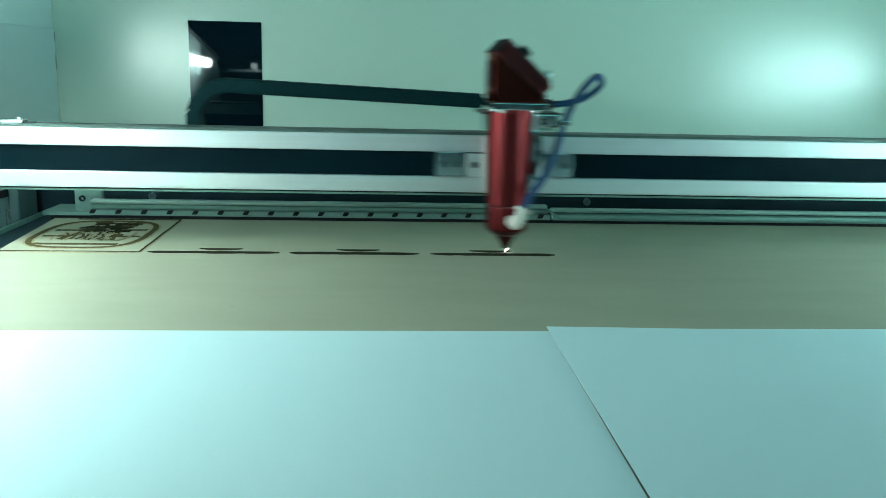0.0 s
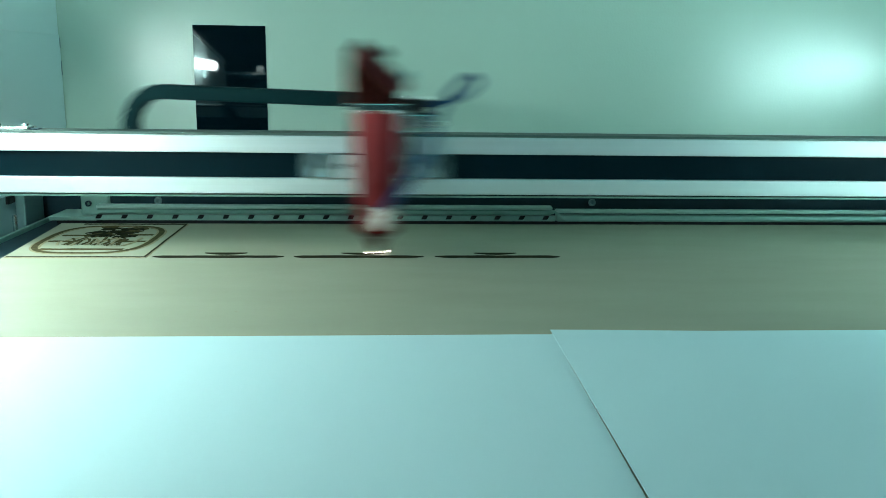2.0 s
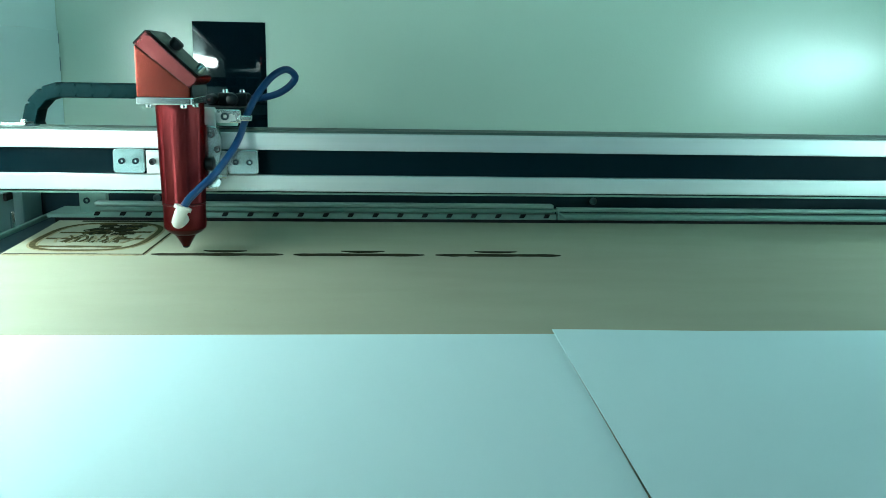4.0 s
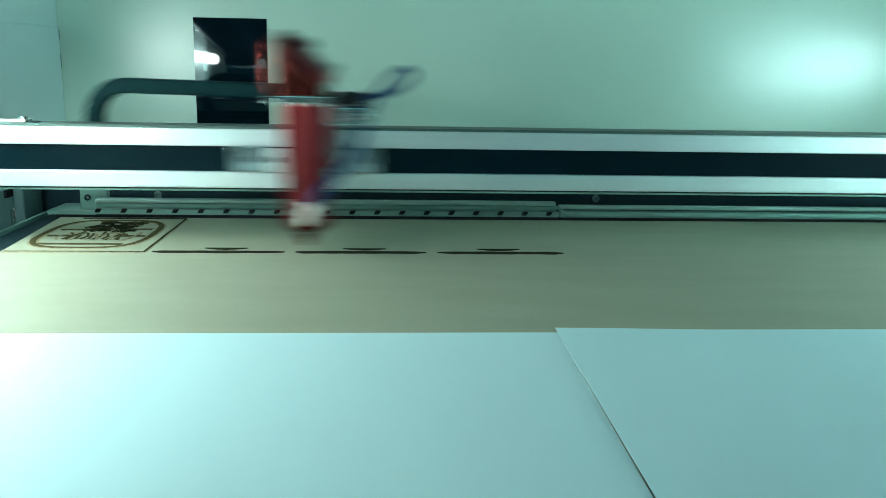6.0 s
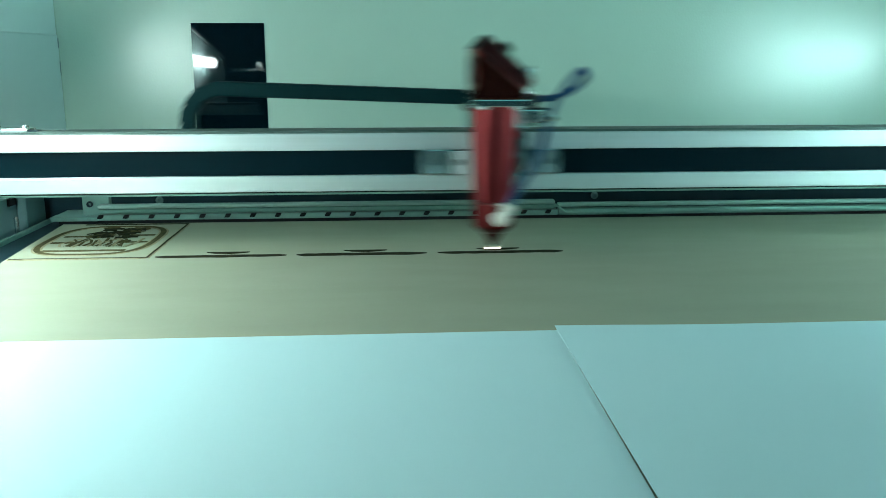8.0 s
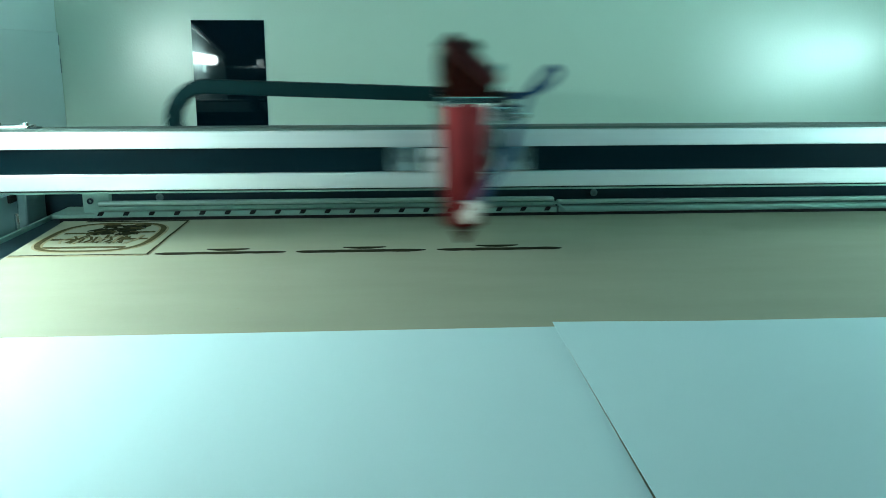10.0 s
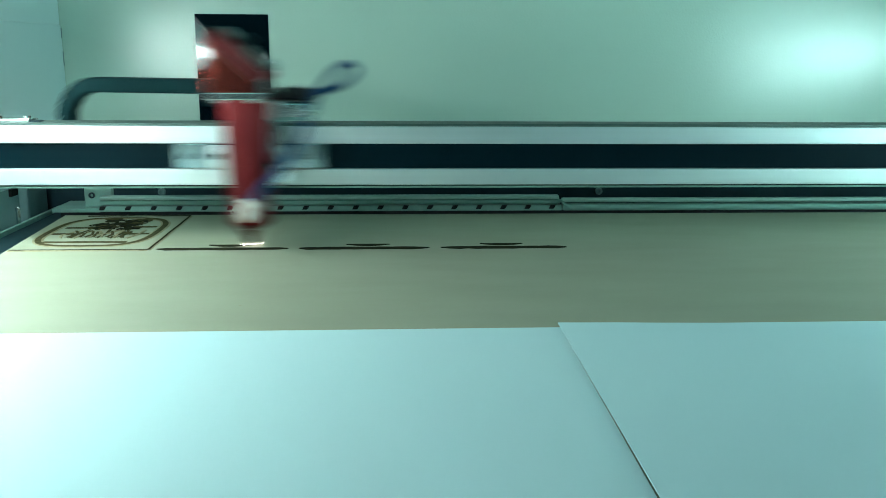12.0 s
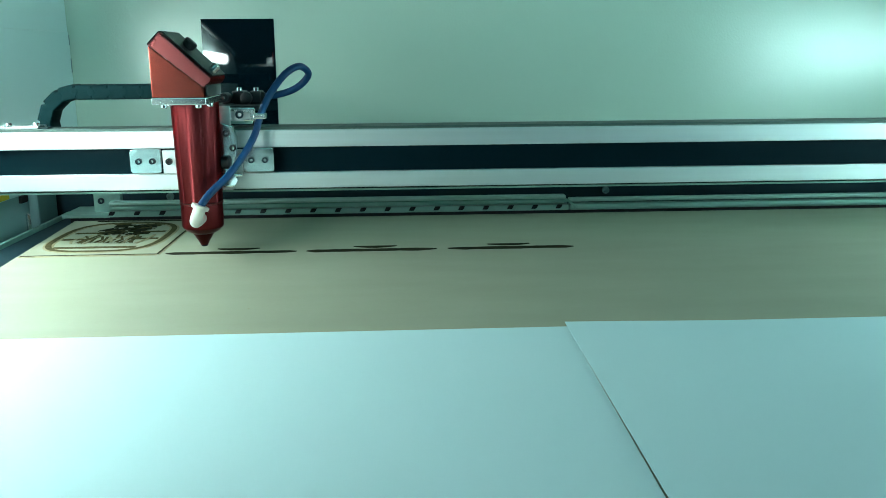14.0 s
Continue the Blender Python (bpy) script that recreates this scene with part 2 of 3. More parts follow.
    for x in (-0.235, 0.214):
        screw(beam, x, 0.2045, 0.0135, 0.0038, mat=POST, name="bolt")
    # unseen workshop shell added behind the camera for bounce; its glowing pane is fill light
    south = part("wall_south", boxes((-2.6, -1.1, -2.52, -2.42, -0.9, 2.1), (1.5, 2.8, -2.52, -2.42, -0.9, 2.1),
                                     (-1.1, 1.5, -2.52, -2.42, -0.9, 0.90), (-1.1, 1.5, -2.52, -2.42, 1.75, 2.1)), ROOM_PAINT)
    tagged(south, "added unseen grey wall around the fill pane", "wall", kind="structure")
    pane = part("fill_pane", boxes((-1.1, 1.5, -2.49, -2.46, 0.90, 1.75)), FILL_GLOW)
    tagged(pane, "added glowing fill pane behind the camera", "window", kind="structure")
    tagged(part("ceiling", boxes((-2.6, 2.8, -2.52, 1.0, 2.1, 2.2)), ROOM_PAINT), "added unseen grey ceiling", "ceiling", kind="structure")
    tagged(part("workshop_floor", boxes((-2.6, 2.8, -2.52, 1.0, -1.0, -0.9)), ROOM_PAINT), "added unseen grey floor", "floor", kind="structure")
    stand = part("machine_base", boxes((-1.2, 1.4, -0.64, BACK + 0.3, -0.9, -0.14)), SIDE_PAINT)
    tagged(stand, "pale steel cabinet under the cutting bed", "machine base")
    # dark acrylic inspection window
    win = part("window_1", boxes((-0.2135, -0.1350, BACK - 0.0012, BACK - 0.0002, 0.05, 0.1925)), GLASS_BLACK)
    tagged(win, "glossy black acrylic inspection window in the rear wall", "window", kind="structure")
    # latch knobs high on the side panel
    latch = thing("wall_latch", "dark rubber knobs high on the side panel", "latch", at=(LEFT - 0.0180, 0.128, 0.2045))
    for dy in (-0.019, 0.019):
        part("knob", lathe([(0.009, 0.0), (0.009, 0.010), (0.007, 0.013)], (0, dy, 0), 20, "x"), BLACK, latch, smooth=True)


# ---- bed, board, sheets ----
BOARD = ((-0.2680, -0.50), (RIGHT - 0.03, -0.50), (RIGHT - 0.03, 0.1490), (-0.3115, 0.1480))


def build_bed():
    bed = thing("cutting_bed", "dark steel bed frame with a bright aluminium edge", "machine bed")
    part("deck", boxes((-0.336, RIGHT - 0.01, -0.56, 0.200, -0.040, -0.0045)), STEEL_DARK, bed)
    part("edge_strip", rounded(-0.3395, -0.3358, -0.56, 0.235, -0.040, -0.0005, 0.0006), SHADED_ALUMINIUM, bed, "bright aluminium edge strip")
    part("stud", lathe([(0.002, -0.02), (0.002, 0.010), (0.0012, 0.011)], (-0.347, 0.13, 0), 12), SILVER, bed, smooth=True)
    board = part("plywood_board", slab(BOARD, -0.0042, 0.0), PLYWOOD)
    tagged(board, "tan plywood board with laser cut and engraved marks", "plywood board")
    return board


def strip(pts, width, z=0.0003, mat=CHAR, parent=None, name="burnt_line"):
    """A charred kerf along a line of points on the board."""
    bm = bmesh.new()
    n = len(pts)
    edge = []
    for i, p in enumerate(pts):
        a, b = Vector((*pts[max(i - 1, 0)], 0)), Vector((*pts[min(i + 1, n - 1)], 0))
        d = (b - a).normalized()
        side = Vector((-d.y, d.x, 0))
        w = width[i] if isinstance(width, list) else width
        edge.append([bm.verts.new(Vector((*p, h)) + s * side * w / 2) for s, h in ((-1, 0.0), (-0.8, z), (0.8, z), (1, 0.0))])
    for a, b in zip(edge, edge[1:]):
        for k in range(3):
            bm.faces.new((a[k], a[k + 1], b[k + 1], b[k]))
    bmesh.ops.recalc_face_normals(bm, faces=bm.faces[:])
    return part(name, bm, mat, parent)


def dashes(x0, x1, y, wid, rng, n=14):
    return [(x0 + (x1 - x0) * i / n, y + rng.uniform(-0.0004, 0.0004)) for i in range(n + 1)], [wid * rng.uniform(0.8, 1.15) for _ in range(n + 1)]


def build_marks(board):
    rng = random.Random(4)
    # outline of the first piece
    for pts, w, m in ((dashes(-0.2995, -0.193, -0.0035, 0.0045, rng), 0, SINGE), (dashes(-0.2995, -0.193, -0.0020, 0.0022, rng), 0, CHAR)):
        strip(pts[0], pts[1], 0.0003 if m is SINGE else 0.0005, m, board)
    side = [(-0.193 + rng.uniform(-0.0002, 0.0002), -0.004 + 0.146 * i / 12) for i in range(13)]
    strip(side, 0.0040, 0.0003, SINGE, board)
    strip(side, 0.0020, 0.0005, CHAR, board)
    far = dashes(-0.288, -0.193, 0.1425, 0.0036, rng)
    strip(far[0], far[1], 0.0005, CHAR, board)
    # the three pieces under way: their lower edges and the first arcs of their pictures
    for x0, x1, c0, c1 in ((-0.187, -0.084, -0.149, -0.115), (-0.076, 0.028, -0.039, -0.004), (0.037, 0.139, 0.070, 0.105)):
        p, w = dashes(x0, x1, -0.0008, 0.0090, rng)
        w[0] = w[-1] = 0.002
        strip(p, w, 0.0004, CHAR, board)
        n = 12
        arc = [(c0 + (c1 - c0) * i / n, 0.0105 + 0.0025 * (2 * i / n - 1) ** 2) for i in range(n + 1)]
        strip(arc, [0.0016 + 0.0062 * (1 - (2 * i / n - 1) ** 2) for i in range(n + 1)], 0.0004, CHAR, board)
    strip([(-0.0954, -0.1590), (-0.0950, -0.1589), (-0.0946, -0.1591)], 0.0014, 0.0002, SINGE, board, "burnt_fleck")
    # the finished engraving: a rounded ring with bars and a dark jagged patch
    cx, cy, rx, ry = -0.250, 0.072, 0.0455, 0.0600

    def ring(k, e=3.2, n=72):
        out = []
        for i in range(n + 1):
            a = 2 * math.pi * i / n
            c, s = math.cos(a), math.sin(a)
            out.append((cx + k * rx * math.copysign(abs(c) ** (2 / e), c), cy + k * ry * math.copysign(abs(s) ** (2 / e), s)))
        return out
    strip(ring(1.0), 0.0086, 0.0003, SINGE, board, "engraved_ring")
    strip(ring(1.0), 0.0056, 0.0005, ENGRAVED, board, "engraved_ring")
    for x0, x1, y, w in ((-0.285, -0.218, 0.0270, 0.0065), (-0.290, -0.262, 0.060, 0.0055), (-0.236, -0.209, 0.060, 0.0060),
                         (-0.288, -0.264, 0.086, 0.0050), (-0.232, -0.210, 0.090, 0.0060)):
        p, ww = dashes(x0, x1, y, w, rng, 8)
        strip(p, ww, 0.0004, ENGRAVED, board, "engraved_bar")
    for k in range(16):
        x = -0.277 + 0.0036 * k
        p = [(x, 0.040 + rng.uniform(0, 0.006)), (x + rng.uniform(-0.004, 0.006), 0.055 + rng.uniform(0, 0.008)), (x + rng.uniform(-0.003, 0.008), 0.066 + rng.uniform(0, 0.012))]
        strip(p, 0.0024, 0.0004 + 0.00002 * k, ENGRAVED if k % 3 else SINGE, board, "engraved_stroke")
    for k in range(30):
        x, y = -0.250 + rng.uniform(-0.019, 0.019), 0.078 + rng.uniform(0, 0.044)
        p = [(x, y), (x + rng.uniform(0.003, 0.010), y + rng.uniform(-0.004, 0.010)), (x + rng.uniform(0.008, 0.016), y + rng.uniform(-0.006, 0.006))]
        strip(p, rng.uniform(0.004, 0.009), 0.0006 + 0.00002 * k, ENGRAVED if k % 3 == 0 else CHAR, board, "engraved_stroke")


def sheet(x0, x1, y0, y1, z, skew, thick, label, lift=None, n=40):
    """A thin sheet whose edge at x0 leans by skew; lift gives its height over z at a place."""
    bm = bmesh.new()
    nx = 12
    rows = []
    for j in range(n + 1):
        y = y0 + (y1 - y0) * j / n
        row = []
        for i in range(nx + 1):
            x = x0 + (x1 - x0) * (i / nx) ** 2
            row.append(bm.verts.new((x + skew * (y - y1), y, z + (lift(x, y) if lift else 0))))
        rows.append(row)
    for a, b in zip(rows, rows[1:]):
        for i in range(nx):
            bm.faces.new((a[i], a[i + 1], b[i + 1], b[i]))
    geom = bmesh.ops.extrude_face_region(bm, geom=bm.faces[:])["geom"]
    bmesh.ops.translate(bm, verts=[g for g in geom if isinstance(g, bmesh.types.BMVert)], vec=(0, 0, thick))
    bmesh.ops.recalc_face_normals(bm, faces=bm.faces[:])
    ob = part("paper_sheet", bm, PAPER, smooth=True)
    return tagged(ob, label, "paper sheet", "sheets on the board")


def build_sheets():
    sheet(0.0929, -0.345, -0.47, -0.2122, 0.0, 0.0165, 0.0013, "white card sheet lying on the plywood board")
    sheet(0.0854, -0.345, -0.47, -0.2225, 0.00132, 0.016, 0.00026, "white paper sheet lying on a card sheet")

    def ease(x, y):
        return 0.0004 * math.exp(-((x - 0.0925) / 0.03)) - 0.0009 * min(1.0, max(0.0, (x - 0.12) / 0.06))
    sheet(0.0925, 0.62, -0.47, -0.2060, 0.00140, 0.011, 0.00035, "white paper sheet with its edge lying over a card sheet", ease)


# ---- the rear rail of the bed ----
def build_rear_rail():
    rail = thing("bed_rail", "aluminium rail with a row of dark notches behind the board", "rail")
    # the lit top of the rail is put into the upper lip's colour
    part("upper_lip", rounded(-0.2815, 0.163, 0.1560, 0.166, 0.0128, 0.0166, 0.0016, 3), LIT_LIP_ALUMINIUM, rail, "rounded upper lip with its highlight put into a paler metal")
    part("middle_lip", rounded(-0.2815, 0.165, 0.1580, 0.166, 0.0086, 0.0122, 0.0008), SHADED_ALUMINIUM, rail)
    part("web", boxes((-0.2815, 0.163, 0.1635, 0.1658, 0.0065, 0.0130)), SHADED_ALUMINIUM, rail)
    part("lower_lip", rounded(-0.2815, 0.166, 0.1560, 0.166, 0.0016, 0.0070, 0.0006), SHADED_ALUMINIUM, rail)
    for k in range(19):
        x = -0.2792 + 0.02418 * k
        part("notch", prism(((x - 0.0032, 0.0034), (x + 0.0012, 0.0034), (x + 0.0024, 0.0046), (x + 0.0036, 0.0070), (x - 0.0014, 0.0070), (x - 0.0026, 0.0052)), 0.1555, 0.158), HOLE, rail)
    part("joint_wedge", soften(prism(((0.1610, 0.0128), (0.1650, 0.0128), (0.1780, 0.0030), (0.1735, 0.0030)), 0.1535, 0.1575), 0.0006, 1), SHADED_ALUMINIUM, rail, "slanted pale joint piece")
    part("plain_upper_lip", rounded(0.1665, RIGHT - 0.02, 0.158, 0.166, 0.0092, 0.0132, 0.0015), LIT_LIP_ALUMINIUM, rail)
    part("plain_lower_lip", rounded(0.1665, RIGHT - 0.02, 0.154, 0.166, 0.0015, 0.0080, 0.0025), SHADED_ALUMINIUM, rail)
    part("support", boxes((-0.30, RIGHT - 0.02, 0.1592, 0.189, -0.0044, 0.0020)), BLACK, rail)
    block = part("end_block", rounded(-0.2995, -0.2735, 0.168, 0.176, 0.0046, 0.0255, 0.001), SHADED_ALUMINIUM, rail)
    part("end_plate", slab(((-0.3265, 0.1565), (-0.2820, 0.1565), (-0.2820, 0.2040), (-0.3265, 0.2040)), 0.0012, 0.0046), SHADED_ALUMINIUM, rail)
    part("plate_foot", boxes((-0.320, -0.286, 0.160, 0.200, -0.0044, 0.0012)), BLACK, rail)
    screw(block, -0.292, 0.1680, 0.0160, 0.0030, mat=STEEL_DARK)


# ---- gantry ----
RAIL_Y = 0.032
Z_BOT, Z_SLOT0, Z_SLOT1, Z_TOP = 0.0460, 0.0592, 0.0798, 0.0938


def build_gantry():
    g = thing("gantry_beam", "bright aluminium gantry beam with a black channel", "gantry beam")
    x0, x1 = LEFT + 0.006, RIGHT - 0.006
    part("upper_flange", rounded(x0, x1, RAIL_Y, RAIL_Y + 0.03, Z_SLOT1, Z_TOP, 0.0008), ALUMINIUM, g)
    part("lower_flange", rounded(x0, x1, RAIL_Y, RAIL_Y + 0.03, Z_BOT, Z_SLOT0, 0.0008), ALUMINIUM, g)
    part("channel", boxes((x0, x1, RAIL_Y + 0.005, RAIL_Y + 0.03, Z_SLOT0, Z_SLOT1)), BELT, g, "black channel floor")
    part("top_cover", boxes((x0, x1, RAIL_Y + 0.003, RAIL_Y + 0.031, Z_TOP, Z_TOP + 0.0022)), TOP_COVER, g)
    # black strip paints the shade in the gap under the lower flange
    part("groove_shade", boxes((x0, x1, RAIL_Y + 0.009, RAIL_Y + 0.029, Z_BOT - 0.0020, Z_BOT)), BLACK, g)
    part("lower_rail", rounded(x0, x1, RAIL_Y + 0.006, RAIL_Y + 0.03, Z_BOT - 0.0034, Z_BOT - 0.0020, 0.0005), SHADED_ALUMINIUM, g)
    plate = thing("beam_bracket", "small steel bracket screwed on the gantry beam", "bracket", at=(0, 0, Z_TOP + 0.0022))
    part("plate", rounded(x0, -0.291, 0.038, 0.056, 0.0, 0.0025, 0.0006), SILVER, plate)
    for x in (-0.318, -0.2955):
        screw(plate, x, 0.046, 0.0025, 0.003, "z")
    part("tab", rounded(-0.291, -0.284, 0.040, 0.050, 0.0, 0.0012, 0.0004), STEEL_DARK, plate)


# ---- laser head, in its own space: the origin is on the board under the nozzle ----
HEAD_Y = 0.010


def build_head():
    h = thing("laser_head", "red anodised laser cutting head with a blue air hose", "laser head", at=(0.1, HEAD_Y, 0))
    # nozzle and barrel
    part("nozzle", lathe([(0.0030, 0.0050), (0.0048, 0.0085), (0.0086, 0.0146)], n=32), DARK_RED, h, "dark tapered nozzle tip", True)
    part("nozzle_cone", lathe([(0.0088, 0.0146), (0.0100, 0.0150), (0.0128, 0.0166), (0.0154, 0.0193)], n=48), DARK_RED, h, "dark tapered cone", True)
    part("nozzle_mouth", lathe([(0.0012, 0.0034), (0.0022, 0.0036), (0.0031, 0.0050)], n=24), BLACK, h, smooth=True)
    part("retaining_ring", lathe([(0.0160, 0.0386), (0.0169, 0.0388), (0.0169, 0.0396), (0.0160, 0.0398)], n=48), PLATE_RED, h, "thin pale red retaining ring", True)
    part("lens_holder", lathe([(0.0154, 0.0193), (0.0160, 0.0200), (0.0163, 0.0215), (0.0163, 0.0385)], n=48), RED, h, smooth=True)
    part("barrel", lathe([(0.0155, 0.0385), (0.0155, 0.0398), (0.0165, 0.0402)], n=48), RED, h, smooth=True)
    faceted = lathe([(0.0166, 0.0402), (0.0170, 0.0410), (0.0187, 0.1183)], n=11)
    bmesh.ops.bevel(faceted, geom=[e for e in faceted.edges if abs(e.verts[0].co.z - e.verts[1].co.z) > 0.01], offset=0.0015, segments=3, affect="EDGES")
    part("fluted_barrel", faceted, RED, h, smooth=True)
    # clamp flange
    part("flange", rounded(-0.0200, 0.0185, -0.0465, 0.0080, 0.1180, 0.1231, 0.0006, 2), PLATE, h, "silver clamp flange")
    for x, y in ((-0.013, -0.040), (0.012, -0.040), (0.016, -0.020), (-0.016, -0.012)):
        part("screw", lathe([(0.0019, 0.1153), (0.0024, 0.1159), (0.0024, 0.1182)], (x, y, 0), 12), CHROME, h, smooth=True)
    part("flange_clip", rounded(0.0186, 0.0206, -0.047, -0.036, 0.1180, 0.1232, 0.0006), CHROME, h)
    # mirror housing
    front, rear = -0.0460, 0.0060
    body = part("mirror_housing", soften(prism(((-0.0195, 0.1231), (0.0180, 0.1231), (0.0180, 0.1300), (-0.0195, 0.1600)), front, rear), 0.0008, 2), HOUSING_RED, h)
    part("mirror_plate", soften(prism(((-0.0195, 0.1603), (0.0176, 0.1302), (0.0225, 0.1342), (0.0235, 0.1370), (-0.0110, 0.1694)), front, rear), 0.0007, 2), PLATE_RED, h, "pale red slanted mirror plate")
    part("slant_cover", soften(prism(((-0.0104, 0.1698), (0.0232, 0.1384), (0.0238, 0.1390), (-0.0098, 0.1704)), front + 0.004, rear), 0.0002, 1), BLACK, h, "black cover on the slanted plate")
    part("side_cover", rounded(0.0182, 0.0196, front + 0.003, rear, 0.1236, 0.1330, 0.0004, 1), BLACK, h, "black side cover")
    part("cap_plate", soften(prism(((-0.0200, 0.1600), (-0.0194, 0.1606), (-0.0108, 0.1696), (-0.0114, 0.1704), (-0.0206, 0.1612)), front + 0.001, rear), 0.0003, 1), HOLE, h, "black end cap")
    port = part("beam_port", lathe([(0.0105, -0.0212), (0.0105, -0.0194), (0.008, -0.0192)], (0, -0.012, 0.1440), 28, "x"), BLACK, h, "dark round beam opening", True)
    out = Vector((0.68, 0, 0.73)).normalized()
    for x, y, z, k, mat in ((0.0016, -0.025, 0.1572, 1.05, BLACK), (0.0195, -0.030, 0.1400, 0.70, SILVER)):
        knob = part("adjusting_knob", lathe([(0.0032 * k, 0.0), (0.0032 * k, 0.003), (0.0046 * k, 0.003), (0.0048 * k, 0.0075), (0.0040 * k, 0.0085), (0.0015 * k, 0.0085)], n=18), mat, h, smooth=True)
        knob.matrix_basis = Matrix.Translation((x, y, z)) @ out.to_track_quat("Z", "Y").to_matrix().to_4x4()
    # carriage behind the barrel
    for x0, x1 in ((-0.0580, -0.0335), (0.0315, 0.0565)):
        p = part("slide_plate", rounded_plate(x0, x1, 0.0608, 0.0800, 0.0150, 0.0195, 0.0027, 0.0003), PLATE, h)
        for k in (0.28, 0.72):
            screw(p, x0 + (x1 - x0) * k, 0.0150, 0.0704, 0.0024, mat=STEEL_DARK)
    part("carriage_block", rounded(-0.0325, 0.0310, 0.0160, 0.0210, 0.0600, 0.0790, 0.0008), ALUMINIUM, h)
    part("carriage_plate", rounded(-0.0145, 0.0240, 0.0120, 0.0158, 0.0470, 0.1140, 0.001), ALUMINIUM, h)
    part("carriage_tab", rounded(-0.0186, -0.0147, 0.0120, 0.0158, 0.0470, 0.0835, 0.001), ALUMINIUM, h)
    part("bracket_arm", soften(prism(((0.0165, 0.0500), (0.0240, 0.0500), (0.0262, 0.0545), (0.0250, 0.0640), (0.0290, 0.0760), (0.0292, 0.0900), (0.0262, 0.0985), (0.0165, 0.1010)), 0.0060, 0.0120), 0.0008, 2), PLATE, h, "silver shaped bracket arm")
    for x, z in ((0.0215, 0.0930), (0.0262, 0.0815), (-0.0262, 0.0705)):
        screw(h, x, 0.0060 if x > 0 else 0.0120, z, 0.0027, mat=BLACK)
    part("clamp_bolt", lathe([(0.0046, -0.006), (0.0046, 0.004), (0.003, 0.006)], (0.0245, 0.008, 0.0560), 6, "y"), CHROME, h)
    part("clamp_rod", lathe([(0.0018, -0.006), (0.0018, 0.012)], (0.0205, 0.006, 0.0600), 12, "x"), CHROME, h, smooth=True)
    part("side_knob", lathe([(0.0034, 0.0), (0.0052, 0.002), (0.0052, 0.007), (0.004, 0.008)], (0.0155, 0.004, 0.0700), 18, "x"), BLACK, h, smooth=True)
    # chain bracket over the beam
    part("chain_bracket", rounded(-0.020, 0.0460, 0.020, 0.0760, 0.1110, 0.1135, 0.0006), BLACK, h)
    part("bracket_foot", rounded(-0.0200, 0.0400, 0.0195, 0.0235, 0.0990, 0.1112, 0.0006), SHADED_ALUMINIUM, h)
    part("bracket_plate", rounded(0.0150, 0.0430, 0.0160, 0.0195, 0.1015, 0.1122, 0.0008), SILVER, h)
    screw(h, 0.0310, 0.0160, 0.1068, 0.0032, mat=STEEL_DARK)
    part("terminal_block", rounded(0.0195, 0.0290, 0.0500, 0.0700, 0.1135, 0.1240, 0.0012), BLACK, h)
    part("terminal_block", rounded(0.0340, 0.0430, 0.0500, 0.0700, 0.1135, 0.1240, 0.0012), BLACK, h)
    part("bridge", rounded(0.0100, 0.0430, 0.0560, 0.0680, 0.1135, 0.1195, 0.0008), BLACK, h)
    part("round_knob", lathe([(0.0020, 0.0405), (0.0036, 0.0410), (0.0042, 0.0430), (0.0042, 0.0560)], (0.0140, 0, 0.1190), 20, "y"), BLACK, h, smooth=True)
    part("knob_pin", lathe([(0.0013, 0.0395), (0.0016, 0.0400), (0.0016, 0.0420)], (0.0140, 0, 0.1190), 12, "y"), CHROME, h, smooth=True)
    part("round_knob", lathe([(0.0030, 0.0450), (0.0048, 0.0460), (0.0048, 0.0560)], (0.0315, 0, 0.1185), 20, "y"), BLACK, h, smooth=True)
    for x in (0.0250, 0.0390):
        part("terminal_screw", lathe([(0.0022, 0.1235), (0.0022, 0.1264), (0.0015, 0.1270)], (x, 0.054, 0), 12), CHROME, h, smooth=True)
    part("hose_fitting_black", lathe([(0.0048, 0.036), (0.0048, 0.043), (0.0036, 0.046)], (0, 0.056, 0.1190), 20, "x"), BLACK, h, smooth=True)
    # air hose and white elbow
    part("air_hose", pipe(((0.0072, -0.0370, 0.0410), (0.0108, -0.0330, 0.0470), (0.0170, -0.0250, 0.0540), (0.0265, -0.0140, 0.0635), (0.0360, -0.0010, 0.0770), (0.0425, 0.0100, 0.0900),
                           (0.0460, 0.0145, 0.1010), (0.0500, 0.0165, 0.1120), (0.0570, 0.0200, 0.1250), (0.0680, 0.0240, 0.1385), (0.0780, 0.0340, 0.1440), (0.0840, 0.0440, 0.1385),
                           (0.0795, 0.0490, 0.1312), (0.0695, 0.0520, 0.1245), (0.0560, 0.0550, 0.1205), (0.0440, 0.0560, 0.1190)), 0.0029), HOSE, h, "blue plastic air hose", True)
    elbow = part("hose_elbow", pipe(((0.0020, -0.0150, 0.0290), (0.0024, -0.0310, 0.0292), (0.0036, -0.0370, 0.0320), (0.0070, -0.0370, 0.0405)), 0.0046, 18, 5), WHITE_PLASTIC, h, "white plastic push-in elbow", True)
    collar = part("collar", lathe([(0.0050, -0.0015), (0.0066, -0.0012), (0.0066, 0.0014), (0.0050, 0.0018)], n=20), WHITE_PLASTIC, elbow, smooth=True)
    collar.matrix_basis = Matrix.Translation((0.0072, -0.0370, 0.0412)) @ Vector((0.35, 0.1, 0.9)).normalized().to_track_quat("Z", "Y").to_matrix().to_4x4()
    part("hose_clip", rounded(0.0425, 0.0520, 0.0110, 0.0195, 0.1035, 0.1078, 0.0006), SILVER, h)
